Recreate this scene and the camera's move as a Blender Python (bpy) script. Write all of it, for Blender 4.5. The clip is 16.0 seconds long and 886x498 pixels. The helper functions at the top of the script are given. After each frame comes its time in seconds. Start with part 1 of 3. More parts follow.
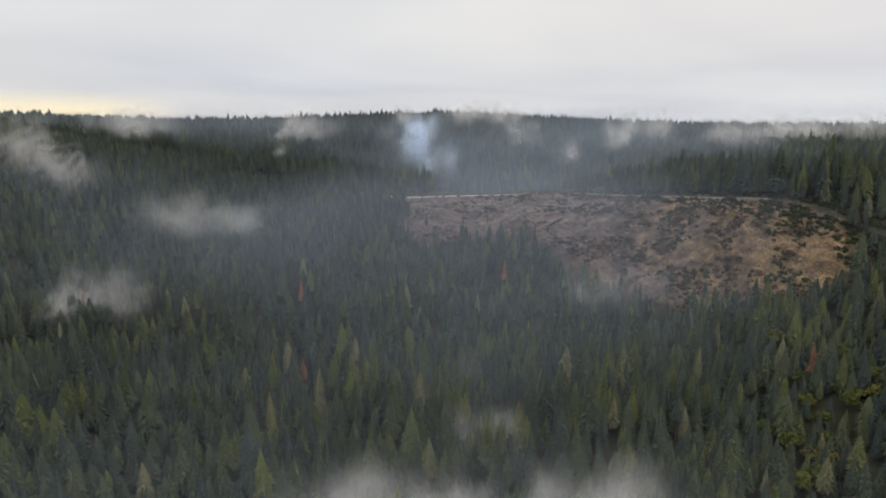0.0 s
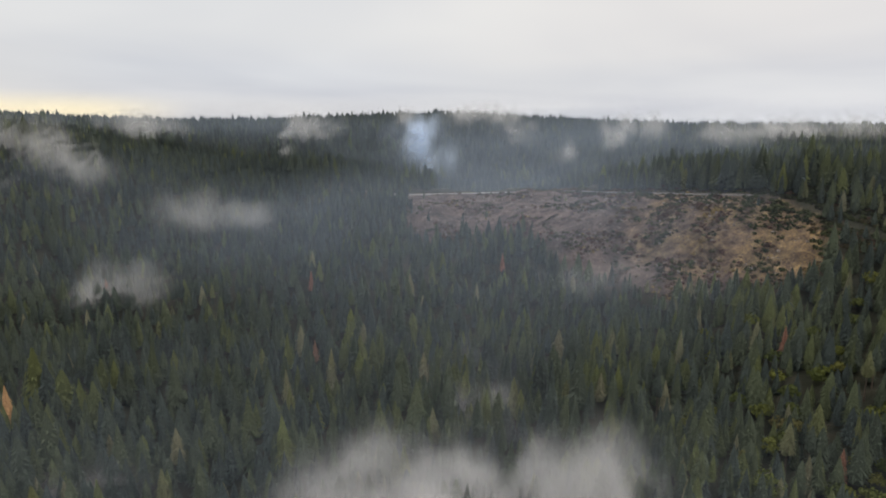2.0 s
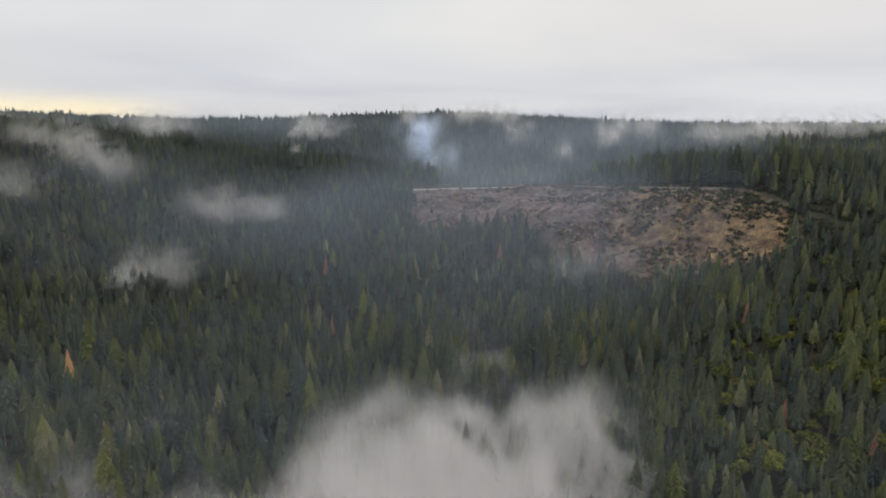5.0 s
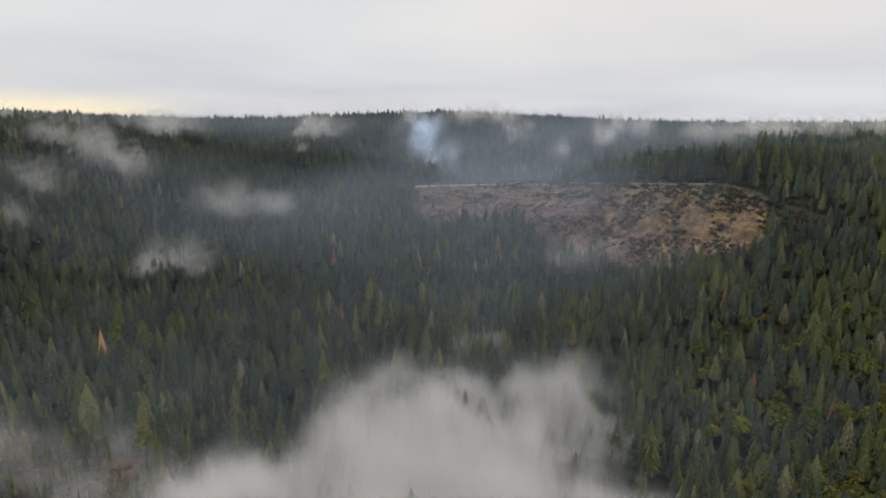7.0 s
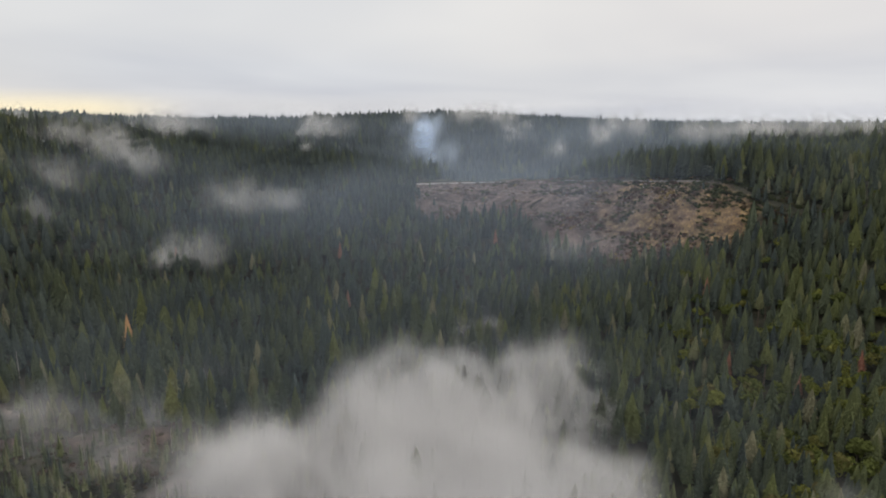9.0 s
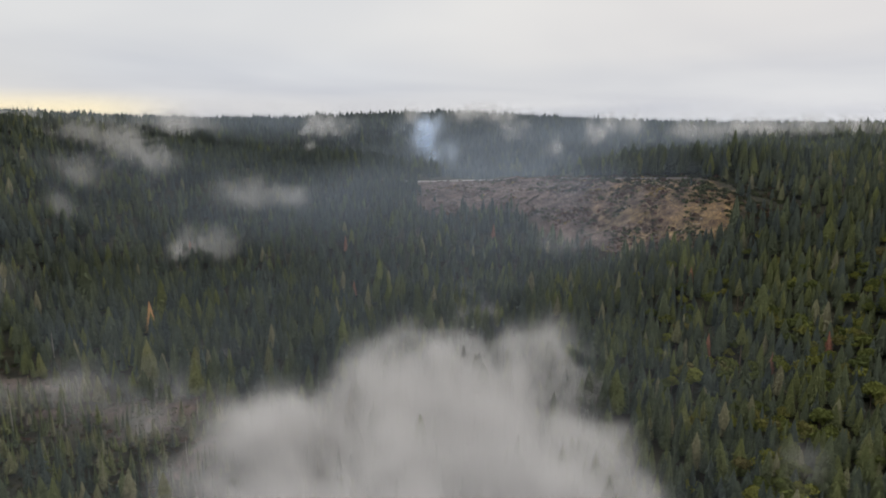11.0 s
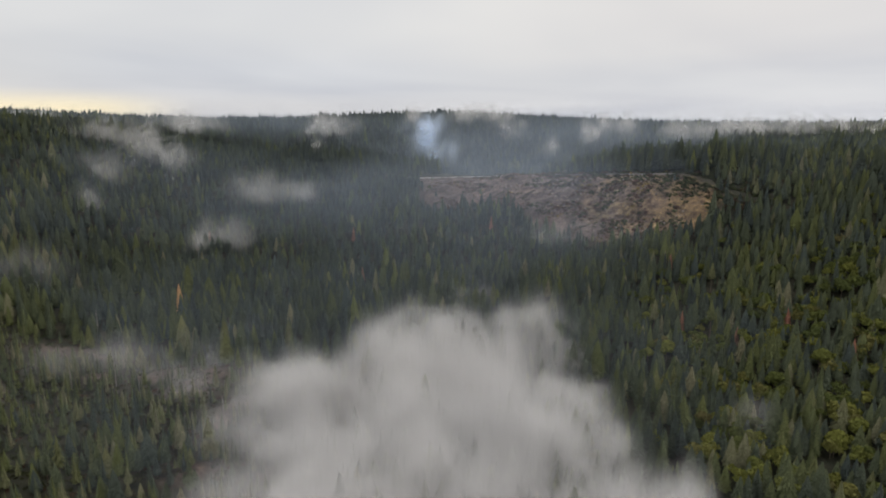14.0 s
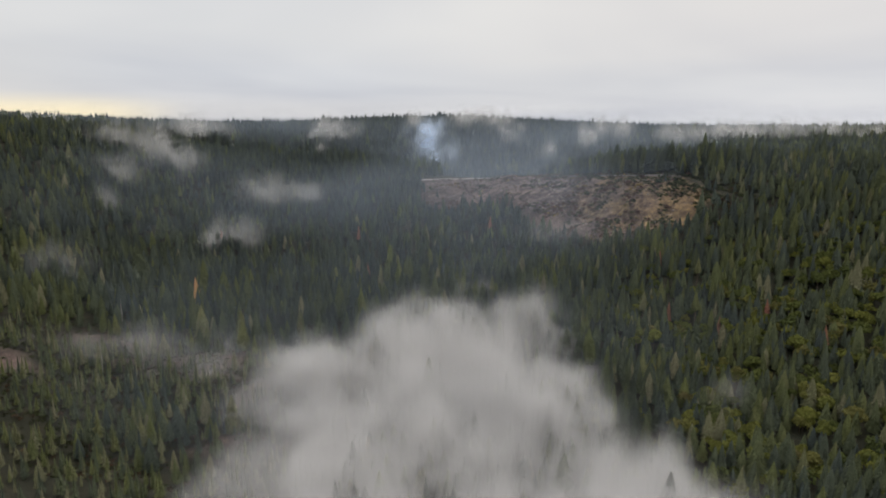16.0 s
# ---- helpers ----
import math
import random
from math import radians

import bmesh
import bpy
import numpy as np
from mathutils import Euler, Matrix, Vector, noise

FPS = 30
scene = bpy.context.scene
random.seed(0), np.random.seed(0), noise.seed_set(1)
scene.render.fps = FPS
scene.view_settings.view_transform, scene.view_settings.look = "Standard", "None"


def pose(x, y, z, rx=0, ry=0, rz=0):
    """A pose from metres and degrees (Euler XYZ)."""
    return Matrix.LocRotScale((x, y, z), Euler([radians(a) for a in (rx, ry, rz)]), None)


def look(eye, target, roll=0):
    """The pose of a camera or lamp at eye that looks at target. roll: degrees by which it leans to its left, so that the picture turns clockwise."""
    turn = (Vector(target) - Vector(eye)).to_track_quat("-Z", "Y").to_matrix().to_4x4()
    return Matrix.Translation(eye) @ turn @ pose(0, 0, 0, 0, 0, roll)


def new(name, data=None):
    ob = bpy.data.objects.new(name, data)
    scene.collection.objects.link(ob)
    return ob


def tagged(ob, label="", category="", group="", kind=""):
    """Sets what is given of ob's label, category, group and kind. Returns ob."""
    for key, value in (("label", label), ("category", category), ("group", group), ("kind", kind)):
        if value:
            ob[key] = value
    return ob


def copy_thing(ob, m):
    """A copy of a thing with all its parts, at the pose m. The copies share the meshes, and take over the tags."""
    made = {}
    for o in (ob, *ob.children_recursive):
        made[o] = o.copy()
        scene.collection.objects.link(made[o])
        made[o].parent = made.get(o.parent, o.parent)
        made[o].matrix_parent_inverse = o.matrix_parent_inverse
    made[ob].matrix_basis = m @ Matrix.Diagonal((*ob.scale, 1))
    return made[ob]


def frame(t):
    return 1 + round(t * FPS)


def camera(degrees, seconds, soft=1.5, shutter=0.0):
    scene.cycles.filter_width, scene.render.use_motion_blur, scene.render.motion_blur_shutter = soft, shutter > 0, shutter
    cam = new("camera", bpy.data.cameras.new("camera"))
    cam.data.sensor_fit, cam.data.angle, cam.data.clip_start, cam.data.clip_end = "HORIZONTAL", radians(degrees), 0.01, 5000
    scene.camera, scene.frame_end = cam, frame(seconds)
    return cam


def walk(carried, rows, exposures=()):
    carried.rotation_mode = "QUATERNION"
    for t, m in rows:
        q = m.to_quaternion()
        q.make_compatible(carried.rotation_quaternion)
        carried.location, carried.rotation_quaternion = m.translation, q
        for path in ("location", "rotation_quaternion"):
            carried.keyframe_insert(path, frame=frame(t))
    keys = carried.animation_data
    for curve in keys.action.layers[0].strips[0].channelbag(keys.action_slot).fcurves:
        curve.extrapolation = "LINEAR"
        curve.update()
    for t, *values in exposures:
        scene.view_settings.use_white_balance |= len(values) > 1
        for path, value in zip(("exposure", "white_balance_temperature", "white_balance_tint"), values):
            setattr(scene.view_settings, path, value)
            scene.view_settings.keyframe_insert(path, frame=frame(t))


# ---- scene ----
# the camera flies backwards over the valley, looking a little down
cam = camera(70, 16.0, soft=1.85)
PATH = [
    (0.0, pose(0.00, -0.00, 160.00, 78.865, 0, -0.288)),
    (1.5, pose(-0.84, -19.33, 159.92, 78.899, 0, -0.294)),
    (3.5, pose(-1.50, -47.13, 160.16, 78.875, 0, -0.207)),
    (7.0, pose(-2.64, -98.84, 160.09, 78.765, 0, -0.121)),
    (9.0, pose(-3.26, -126.70, 160.19, 78.758, 0, -0.133)),
    (12.5, pose(-4.58, -175.82, 160.08, 78.717, 0, -0.174)),
    (14.5, pose(-5.13, -204.43, 159.89, 78.711, 0, -0.131)),
    (16.0, pose(-6.33, -225.00, 159.92, 79.014, 0, -0.157)),
]
walk(cam, PATH, [(0.0, 0.02), (8.0, 0.0), (16.0, -0.05)])

# ---- light ----
def node(nt, kind, ins=(), **attrs):
    n = nt.nodes.new(kind)
    for k, v in attrs.items():
        setattr(n, k, v)
    for k, v in dict(ins).items():
        if isinstance(v, bpy.types.NodeSocket):
            nt.links.new(v, n.inputs[k])
        else:
            n.inputs[k].default_value = v
    return n


def mathn(nt, op, a, b=0.0, c=0.0, clamp=False):
    return node(nt, "ShaderNodeMath", {0: a, 1: b, 2: c}, operation=op, use_clamp=clamp).outputs[0]


def mixc(nt, f, a, b):
    return node(nt, "ShaderNodeMix", {0: f, 6: a, 7: b}, data_type="RGBA").outputs[2]


def ramp(nt, f, stops):
    n = node(nt, "ShaderNodeValToRGB", {0: f})
    els = n.color_ramp.elements
    while len(els) < len(stops):
        els.new(0.5)
    for el, (p, c) in zip(els, stops):
        el.position, el.color = p, (*c, 1)
    return n.outputs[0]


def maprange(nt, v, a, b, lo=0.0, hi=1.0, smooth=True):
    return node(nt, "ShaderNodeMapRange", {0: v, 1: a, 2: b, 3: lo, 4: hi},
                interpolation_type="SMOOTHSTEP" if smooth else "LINEAR").outputs[0]


SUN_ELEVATION, SUN_AZIMUTH = radians(38), radians(-60)


def build_world():
    world = bpy.data.worlds.new("overcast_sky")
    world.use_nodes = True
    scene.world = world
    nt = world.node_tree
    nt.nodes.clear()
    sky = node(nt, "ShaderNodeTexSky", sky_type="NISHITA", sun_disc=False, sun_elevation=SUN_ELEVATION, sun_rotation=SUN_AZIMUTH)
    way = node(nt, "ShaderNodeTexCoord").outputs["Generated"]
    x, y, z = node(nt, "ShaderNodeSeparateXYZ", {0: way}).outputs
    # layered cloud deck: wide soft streaks, a little bluer and darker low down
    up = mathn(nt, "MAXIMUM", mathn(nt, "ADD", z, 0.09), 0.03)
    deck = node(nt, "ShaderNodeCombineXYZ", {0: mathn(nt, "DIVIDE", x, up), 1: mathn(nt, "DIVIDE", y, up), 2: 0.0}).outputs[0]
    big = node(nt, "ShaderNodeTexNoise", {"Vector": deck, "Scale": 0.33, "Detail": 3.0, "Roughness": 0.45, "Distortion": 0.4}).outputs[0]
    base = ramp(nt, maprange(nt, z, -0.02, 0.3), [(0.0, (0.61, 0.62, 0.67)), (0.3, (0.705, 0.69, 0.69)), (1.0, (0.748, 0.735, 0.71))])
    zenith = mathn(nt, "MULTIPLY", maprange(nt, z, 0.22, 0.9, 1.0, 2.6), mathn(nt, "ADD", mathn(nt, "MULTIPLY", x, 0.14), 1.0))
    base = node(nt, "ShaderNodeVectorMath", {0: base, 3: zenith}, operation="SCALE").outputs[0]
    shade = ramp(nt, big, [(0.28, (0.83, 0.84, 0.88)), (0.62, (1.03, 1.025, 1.012))])
    cloud = node(nt, "ShaderNodeMix", {0: 1.0, 6: base, 7: shade}, data_type="RGBA", blend_type="MULTIPLY").outputs[2]
    # clear strip at the horizon, far to the side
    side = maprange(nt, x, -0.34, -0.50)
    low = maprange(nt, z, 0.05, 0.015)
    cloud = mixc(nt, mathn(nt, "MULTIPLY", mathn(nt, "MULTIPLY", side, low), 0.85), cloud, (1.0, 0.86, 0.56, 1))
    warm = mathn(nt, "MULTIPLY", maprange(nt, x, -0.3, 0.5), maprange(nt, z, 0.03, 0.15), clamp=True)
    cloud = node(nt, "ShaderNodeMix", {0: warm, 6: cloud, 7: (1.03, 1.0, 0.97, 1)}, data_type="RGBA", blend_type="MULTIPLY").outputs[2]
    band = mathn(nt, "MULTIPLY", mathn(nt, "MULTIPLY", maprange(nt, z, 0.02, 0.05), maprange(nt, z, 0.14, 0.07)), mathn(nt, "MULTIPLY", maprange(nt, x, 0.15, -0.2), maprange(nt, x, -0.6, -0.42)))
    cloud = node(nt, "ShaderNodeMix", {0: band, 6: cloud, 7: (0.91, 0.93, 0.98, 1)}, data_type="RGBA", blend_type="MULTIPLY").outputs[2]
    mixed = mixc(nt, 0.985, sky.outputs[0], cloud)
    back = node(nt, "ShaderNodeBackground", {0: mixed, 1: 1.0})
    out = node(nt, "ShaderNodeOutputWorld")
    nt.links.new(back.outputs[0], out.inputs[0])


build_world()
scene.cycles.transparent_max_bounces = 96
sun = new("sun", bpy.data.lights.new("sun", "SUN"))
sun.data.energy, sun.data.angle, sun.data.color = 0.5, radians(40), (1.0, 0.95, 0.88)
sun.matrix_world = look((120, 20, 420), (0, 100, 0))


# ---- materials ----
def material(name):
    m = bpy.data.materials.new(name)
    m.use_nodes = True
    nt = m.node_tree
    nt.nodes.clear()
    out = nt.nodes.new("ShaderNodeOutputMaterial")
    return m, nt, out


def noise_of(nt, scale, detail=3.0, rough=0.55, vector=None):
    ins = {"Scale": scale, "Detail": detail, "Roughness": rough}
    ins["Vector"] = vector if vector is not None else node(nt, "ShaderNodeNewGeometry").outputs["Position"]
    return node(nt, "ShaderNodeTexNoise", ins).outputs[0]


def surface(nt, out, color, rough=0.9, bump=None, strength=0.4, distance=0.3):
    b = node(nt, "ShaderNodeBsdfPrincipled", {"Base Color": color, "Roughness": rough, "Specular IOR Level": 0.25})
    if bump is not None:
        nt.links.new(node(nt, "ShaderNodeBump", {"Strength": strength, "Distance": distance, "Height": bump}).outputs[0], b.inputs["Normal"])
    nt.links.new(b.outputs[0], out.inputs[0])
    return b


def foliage(name, stops, single):
    """Needles or leaves: hue by tree, lightness by twig. single: trees that are objects of their own."""
    m, nt, out = material(name)
    if single:
        hue = node(nt, "ShaderNodeObjectInfo").outputs["Random"]
    else:
        hue = node(nt, "ShaderNodeAttribute", attribute_name="tint").outputs["Fac"]
    twig = node(nt, "ShaderNodeNewGeometry").outputs["Random Per Island"]
    col = ramp(nt, hue, stops)
    light = mathn(nt, "ADD", mathn(nt, "MULTIPLY", twig, 0.40), 0.85)
    light = mathn(nt, "MULTIPLY", light, mathn(nt, "ADD", mathn(nt, "MULTIPLY", noise_of(nt, 1.7, 4.0, 0.7), 1.5), 0.25))
    col = node(nt, "ShaderNodeVectorMath", {0: col, 3: light}, operation="SCALE").outputs[0]
    tufts = node(nt, "ShaderNodeBump", {"Strength": 0.5, "Distance": 0.3, "Height": noise_of(nt, 2.6, 3.0, 0.7)}).outputs[0]
    d = node(nt, "ShaderNodeBsdfDiffuse", {0: col, 1: 0.6, 2: tufts}).outputs[0]
    t = node(nt, "ShaderNodeBsdfTranslucent", {0: col}).outputs[0]
    nt.links.new(node(nt, "ShaderNodeMixShader", {0: 0.12, 1: d, 2: t}).outputs[0], out.inputs[0])
    return m


NEEDLES = [(0.0, (0.052, 0.064, 0.060)), (0.25, (0.060, 0.072, 0.058)), (0.5, (0.074, 0.087, 0.054)), (0.75, (0.098, 0.110, 0.046)), (1.0, (0.150, 0.145, 0.095))]
LEAVES = [(0.0, (0.056, 0.068, 0.026)), (0.4, (0.078, 0.090, 0.028)), (0.75, (0.118, 0.124, 0.032)), (1.0, (0.098, 0.088, 0.040))]
RUST = [(0.0, (0.20, 0.095, 0.068)), (0.5, (0.21, 0.11, 0.078)), (1.0, (0.175, 0.108, 0.08))]
mat_needles_one = foliage("conifer_needles", NEEDLES, True)
mat_needles = foliage("conifer_needles_of_the_wood", NEEDLES, False)
mat_leaves_one = foliage("broad_leaves", LEAVES, True)
mat_leaves = foliage("broad_leaves_of_the_wood", LEAVES, False)
mat_rust = foliage("dead_rust_needles", RUST, True)
mat_orange = foliage("dying_orange_needles", [(0.0, (0.42, 0.25, 0.125)), (1.0, (0.36, 0.22, 0.11))], True)
mat_brush = foliage("brush_twigs", [(0.0, (0.030, 0.030, 0.020)), (0.35, (0.040, 0.048, 0.022)), (0.6, (0.065, 0.036, 0.028)), (0.85, (0.070, 0.055, 0.035)), (1.0, (0.16, 0.115, 0.045))], False)


def bark(name, a, b):
    m, nt, out = material(name)
    n = noise_of(nt, 1.6, 4.0, 0.65)
    surface(nt, out, ramp(nt, n, [(0.3, a), (0.7, b)]), 0.95, n, 0.5, 0.06)
    return m


mat_bark = bark("conifer_bark", (0.045, 0.035, 0.028), (0.12, 0.095, 0.075))
mat_grey_wood = bark("weathered_dead_wood", (0.10, 0.09, 0.08), (0.30, 0.28, 0.25))


def ground_material():
    m, nt, out = material("forest_floor_and_bare_earth")
    bare = node(nt, "ShaderNodeAttribute", attribute_name="bare").outputs["Fac"]
    fine, mid, big = noise_of(nt, 1.1, 5.0, 0.7), noise_of(nt, 0.16, 4.0, 0.62), noise_of(nt, 0.03, 3.0, 0.5)
    x, y, z = node(nt, "ShaderNodeSeparateXYZ", {0: node(nt, "ShaderNodeNewGeometry").outputs["Position"]}).outputs
    floor = ramp(nt, mid, [(0.3, (0.015, 0.017, 0.011)), (0.55, (0.024, 0.024, 0.015)), (0.75, (0.042, 0.036, 0.022))])
    earth = ramp(nt, mathn(nt, "ADD", mathn(nt, "MULTIPLY", mid, 0.6), mathn(nt, "MULTIPLY", fine, 0.4)),
                 [(0.38, (0.026, 0.019, 0.017)), (0.46, (0.056, 0.039, 0.034)), (0.54, (0.088, 0.061, 0.052)), (0.66, (0.165, 0.122, 0.102))])
    grass = ramp(nt, mid, [(0.35, (0.085, 0.055, 0.030)), (0.5, (0.17, 0.112, 0.045)), (0.65, (0.27, 0.19, 0.07))])
    dry = maprange(nt, mathn(nt, "ADD", mathn(nt, "MULTIPLY", x, 0.0065), mathn(nt, "MULTIPLY", big, 1.6)), 1.6, 2.2)
    dry = mathn(nt, "MULTIPLY", dry, maprange(nt, fine, 0.38, 0.62))
    earth = mixc(nt, dry, earth, grass)
    earth = node(nt, "ShaderNodeVectorMath", {0: earth, 3: maprange(nt, noise_of(nt, 0.055, 4.0, 0.6), 0.32, 0.66, 0.62, 1.15)}, operation="SCALE").outputs[0]
    col = mixc(nt, bare, floor, earth)
    surface(nt, out, col, 0.95, mathn(nt, "ADD", fine, mathn(nt, "MULTIPLY", mid, 2.0)), 0.7, 0.8)
    return m


def gravel(name, a, b):
    m, nt, out = material(name)
    n = noise_of(nt, 2.0, 4.0, 0.7)
    surface(nt, out, ramp(nt, n, [(0.3, a), (0.7, b)]), 0.95, n, 0.4, 0.05)
    return m


mat_ground = ground_material()
mat_road = gravel("pale_gravel_road", (0.09, 0.080, 0.072), (0.20, 0.18, 0.165))
mat_kerb = gravel("pale_rock_edge", (0.20, 0.185, 0.17), (0.42, 0.40, 0.375))
mat_rock = gravel("pale_broken_rock", (0.11, 0.09, 0.075), (0.24, 0.20, 0.175))


def mist_material(name, color, density, grain, low, high, rim=0.15, fray=0.34, curl=0.9):
    """Vapour in thin layers: each lets light through; thick in the middle of its body, frayed and thinning towards the rim."""
    m, nt, out = material(name)
    local = node(nt, "ShaderNodeTexCoord").outputs["Object"]
    r = node(nt, "ShaderNodeVectorMath", {0: local}, operation="LENGTH").outputs["Value"]
    body = maprange(nt, r, 1.0, rim)
    pos = node(nt, "ShaderNodeNewGeometry").outputs["Position"]
    flat = node(nt, "ShaderNodeMapping", {0: pos, 3: (1.1, 0.8, 0.8)}).outputs[0]
    soft = node(nt, "ShaderNodeTexNoise", {"Vector": flat, "Scale": grain, "Detail": 5.0, "Roughness": 0.58, "Distortion": curl}).outputs[0]
    q = mathn(nt, "ADD", soft, mathn(nt, "MULTIPLY", mathn(nt, "SUBTRACT", body, 1.0), fray))
    wisp = maprange(nt, q, low, high)
    a = mathn(nt, "MULTIPLY", mathn(nt, "MULTIPLY", wisp, mathn(nt, "POWER", body, 0.5)), density, clamp=True)
    d = node(nt, "ShaderNodeBsdfDiffuse", {0: color}).outputs[0]
    t = node(nt, "ShaderNodeBsdfTranslucent", {0: color}).outputs[0]
    lit = node(nt, "ShaderNodeMixShader", {0: 0.5, 1: d, 2: t}).outputs[0]
    clear = node(nt, "ShaderNodeBsdfTransparent").outputs[0]
    nt.links.new(node(nt, "ShaderNodeMixShader", {0: a, 1: clear, 2: lit}).outputs[0], out.inputs[0])
    return m


GREY = (0.66, 0.655, 0.65, 1)
DIM = (0.60, 0.595, 0.595, 1)
PALE = (0.71, 0.705, 0.70, 1)


def bank_material():
    """Mist of the draped layers: billows drawn out along the valley, thickness from the mesh."""
    m, nt, out = material("dense_valley_mist")
    thick = node(nt, "ShaderNodeAttribute", attribute_name="thick").outputs["Fac"]
    pos = node(nt, "ShaderNodeNewGeometry").outputs["Position"]
    flat = node(nt, "ShaderNodeMapping", {0: pos, 3: (1.0, 0.72, 0.85)}).outputs[0]
    big = node(nt, "ShaderNodeTexNoise", {"Vector": flat, "Scale": 0.019, "Detail": 6.0, "Roughness": 0.56, "Distortion": 1.1}).outputs[0]
    fine = node(nt, "ShaderNodeTexNoise", {"Vector": flat, "Scale": 0.055, "Detail": 4.0, "Roughness": 0.6, "Distortion": 1.2}).outputs[0]
    q = mathn(nt, "ADD", mathn(nt, "MULTIPLY", big, 0.72), mathn(nt, "MULTIPLY", fine, 0.28))
    q = mathn(nt, "ADD", q, mathn(nt, "MULTIPLY", mathn(nt, "SUBTRACT", thick, 1.0), 0.16))
    a = mathn(nt, "MULTIPLY", mathn(nt, "MULTIPLY", maprange(nt, q, 0.335, 0.60), mathn(nt, "POWER", thick, 1.3)), 0.28, clamp=True)
    billow = node(nt, "ShaderNodeBump", {"Strength": 0.35, "Distance": 18.0, "Height": big}).outputs[0]
    d = node(nt, "ShaderNodeBsdfDiffuse", {0: DIM, 2: billow}).outputs[0]
    t = node(nt, "ShaderNodeBsdfTranslucent", {0: DIM}).outputs[0]
    lit = node(nt, "ShaderNodeMixShader", {0: 0.5, 1: d, 2: t}).outputs[0]
    clear = node(nt, "ShaderNodeBsdfTransparent").outputs[0]
    nt.links.new(node(nt, "ShaderNodeMixShader", {0: a, 1: clear, 2: lit}).outputs[0], out.inputs[0])
    return m


mat_bank = bank_material()
mat_wisp = mist_material("thin_mist", GREY, 0.25, 0.028, 0.24, 0.66, 0.0, 0.32, 1.5)
mat_veil = mist_material("far_thin_mist", PALE, 0.38, 0.014, 0.32, 0.66, 0.0, 0.36, 1.8)
mat_film = mist_material("faint_mist", GREY, 0.13, 0.026, 0.28, 0.66, 0.0, 0.36, 1.8)
mat_smoke = mist_material("blue_wood_smoke", (0.68, 0.79, 0.95, 1), 0.42, 0.026, 0.14, 0.62, 0.0, 0.36)
mat_haze = mist_material("blue_grey_haze", (0.53, 0.63, 0.78, 1), 0.044, 0.004, 0.05, 0.60, 0.55, 0.25)
mat_far_haze = mist_material("far_blue_haze", (0.50, 0.59, 0.73, 1), 0.060, 0.004, 0.05, 0.60, 0.5, 0.25)

# ---- the lie of the land ----
NEAR_RELIEF = ((25, -2, 1, -14, -8, 11, 14), (5, 12, -10, -14, -17, 9, -2), (21, -12, -24, 18, -22, 6, -7), (30, -18, -3, -17, -13, 45, -1), (22, -13, 4, 2, 33, 8, -4), (15, 7, 19, 12, -13, -1, 20), (-1, -23, -7, -8, -6, 6, 3))
FAR_RELIEF = ((6, 67, -55, 54, 5), (10, 102, -131, 104, 5), (13, 83, -38, 72, 1), (39, 27, -27, 22, 31), (67, 30, 88, 31, 33), (43, 0, 3, 12, 13))
LOCAL_RELIEF = ((-218, 466, 45, -16), (-56, 409, 45, 15), (0, 455, 40, -9), (174, 70, 40, -8), (112, 388, 45, -10), (206, 328, 38, -9), (55, 800, 75, -26), (505, 800, 135, -17), (360, 500, 105, -22), (165, 458, 42, 7), (228, 404, 40, 12), (520, 1530, 260, -9), (-480, 1600, 260, -7), (1050, 1500, 280, -7), (-950, 1700, 300, -5), (-355, 364, 50, 9))
FAR_ROWS = (-1400, -600, 200, 1000, 1600, 2300)
ROAD = ((-230, 660), (-150, 640), (-78, 614), (-30, 606), (25, 617), (80, 616), (120, 582), (152, 530), (177, 490), (207, 444), (230, 404), (243, 376), (262, 340), (292, 300))
SCAR = ((-84, 604), (-32, 600), (-30, 545), (-21, 487), (20, 497), (62, 490), (88, 440), (88, 414), (116, 390), (142, 360), (169, 352), (204, 324), (234, 328),
        (242, 372), (233, 400), (208, 443), (178, 490), (136, 560), (83, 614), (12, 613))


def smooth_land(x, y):
    z = np.full(np.shape(x), 60.0)
    for j, row in enumerate(NEAR_RELIEF):
        for i, h in enumerate(row):
            z = z + h * np.exp(-((x + 480 - 160 * i) ** 2 + (y + 100 - 160 * j) ** 2) / (2 * 125.0**2))
    for j, row in enumerate(FAR_RELIEF):
        for i, h in enumerate(row):
            z = z + h * np.exp(-((x + 1600 - 800 * i) ** 2 + (y - FAR_ROWS[j]) ** 2) / (2 * 520.0**2))
    for cx, cy, w, h in LOCAL_RELIEF:
        z = z + h * np.exp(-((x - cx) ** 2 + (y - cy) ** 2) / (2.0 * w * w))
    return z + 8 * np.exp(-(((x + 60) / 260) ** 2 + ((y - 1610) / 260) ** 2) / 2)


WAVES = [(np.random.default_rng(5 + k).uniform(-1, 1, 3), w, a) for k, (w, a) in enumerate([(95, 2.0), (80, 2.0), (52, 1.3), (44, 1.2), (27, 0.7), (21, 0.6), (13, 0.35), (11, 0.3)])]


def road_near(x, y):
    """How far a place lies from the middle of the road."""
    d = np.full(np.shape(x), 1e9)
    for (ax, ay), (bx, by) in zip(ROAD, ROAD[1:]):
        u = np.clip(((x - ax) * (bx - ax) + (y - ay) * (by - ay)) / ((bx - ax) ** 2 + (by - ay) ** 2), 0, 1)
        d = np.minimum(d, np.hypot(x - ax - u * (bx - ax), y - ay - u * (by - ay)))
    return d


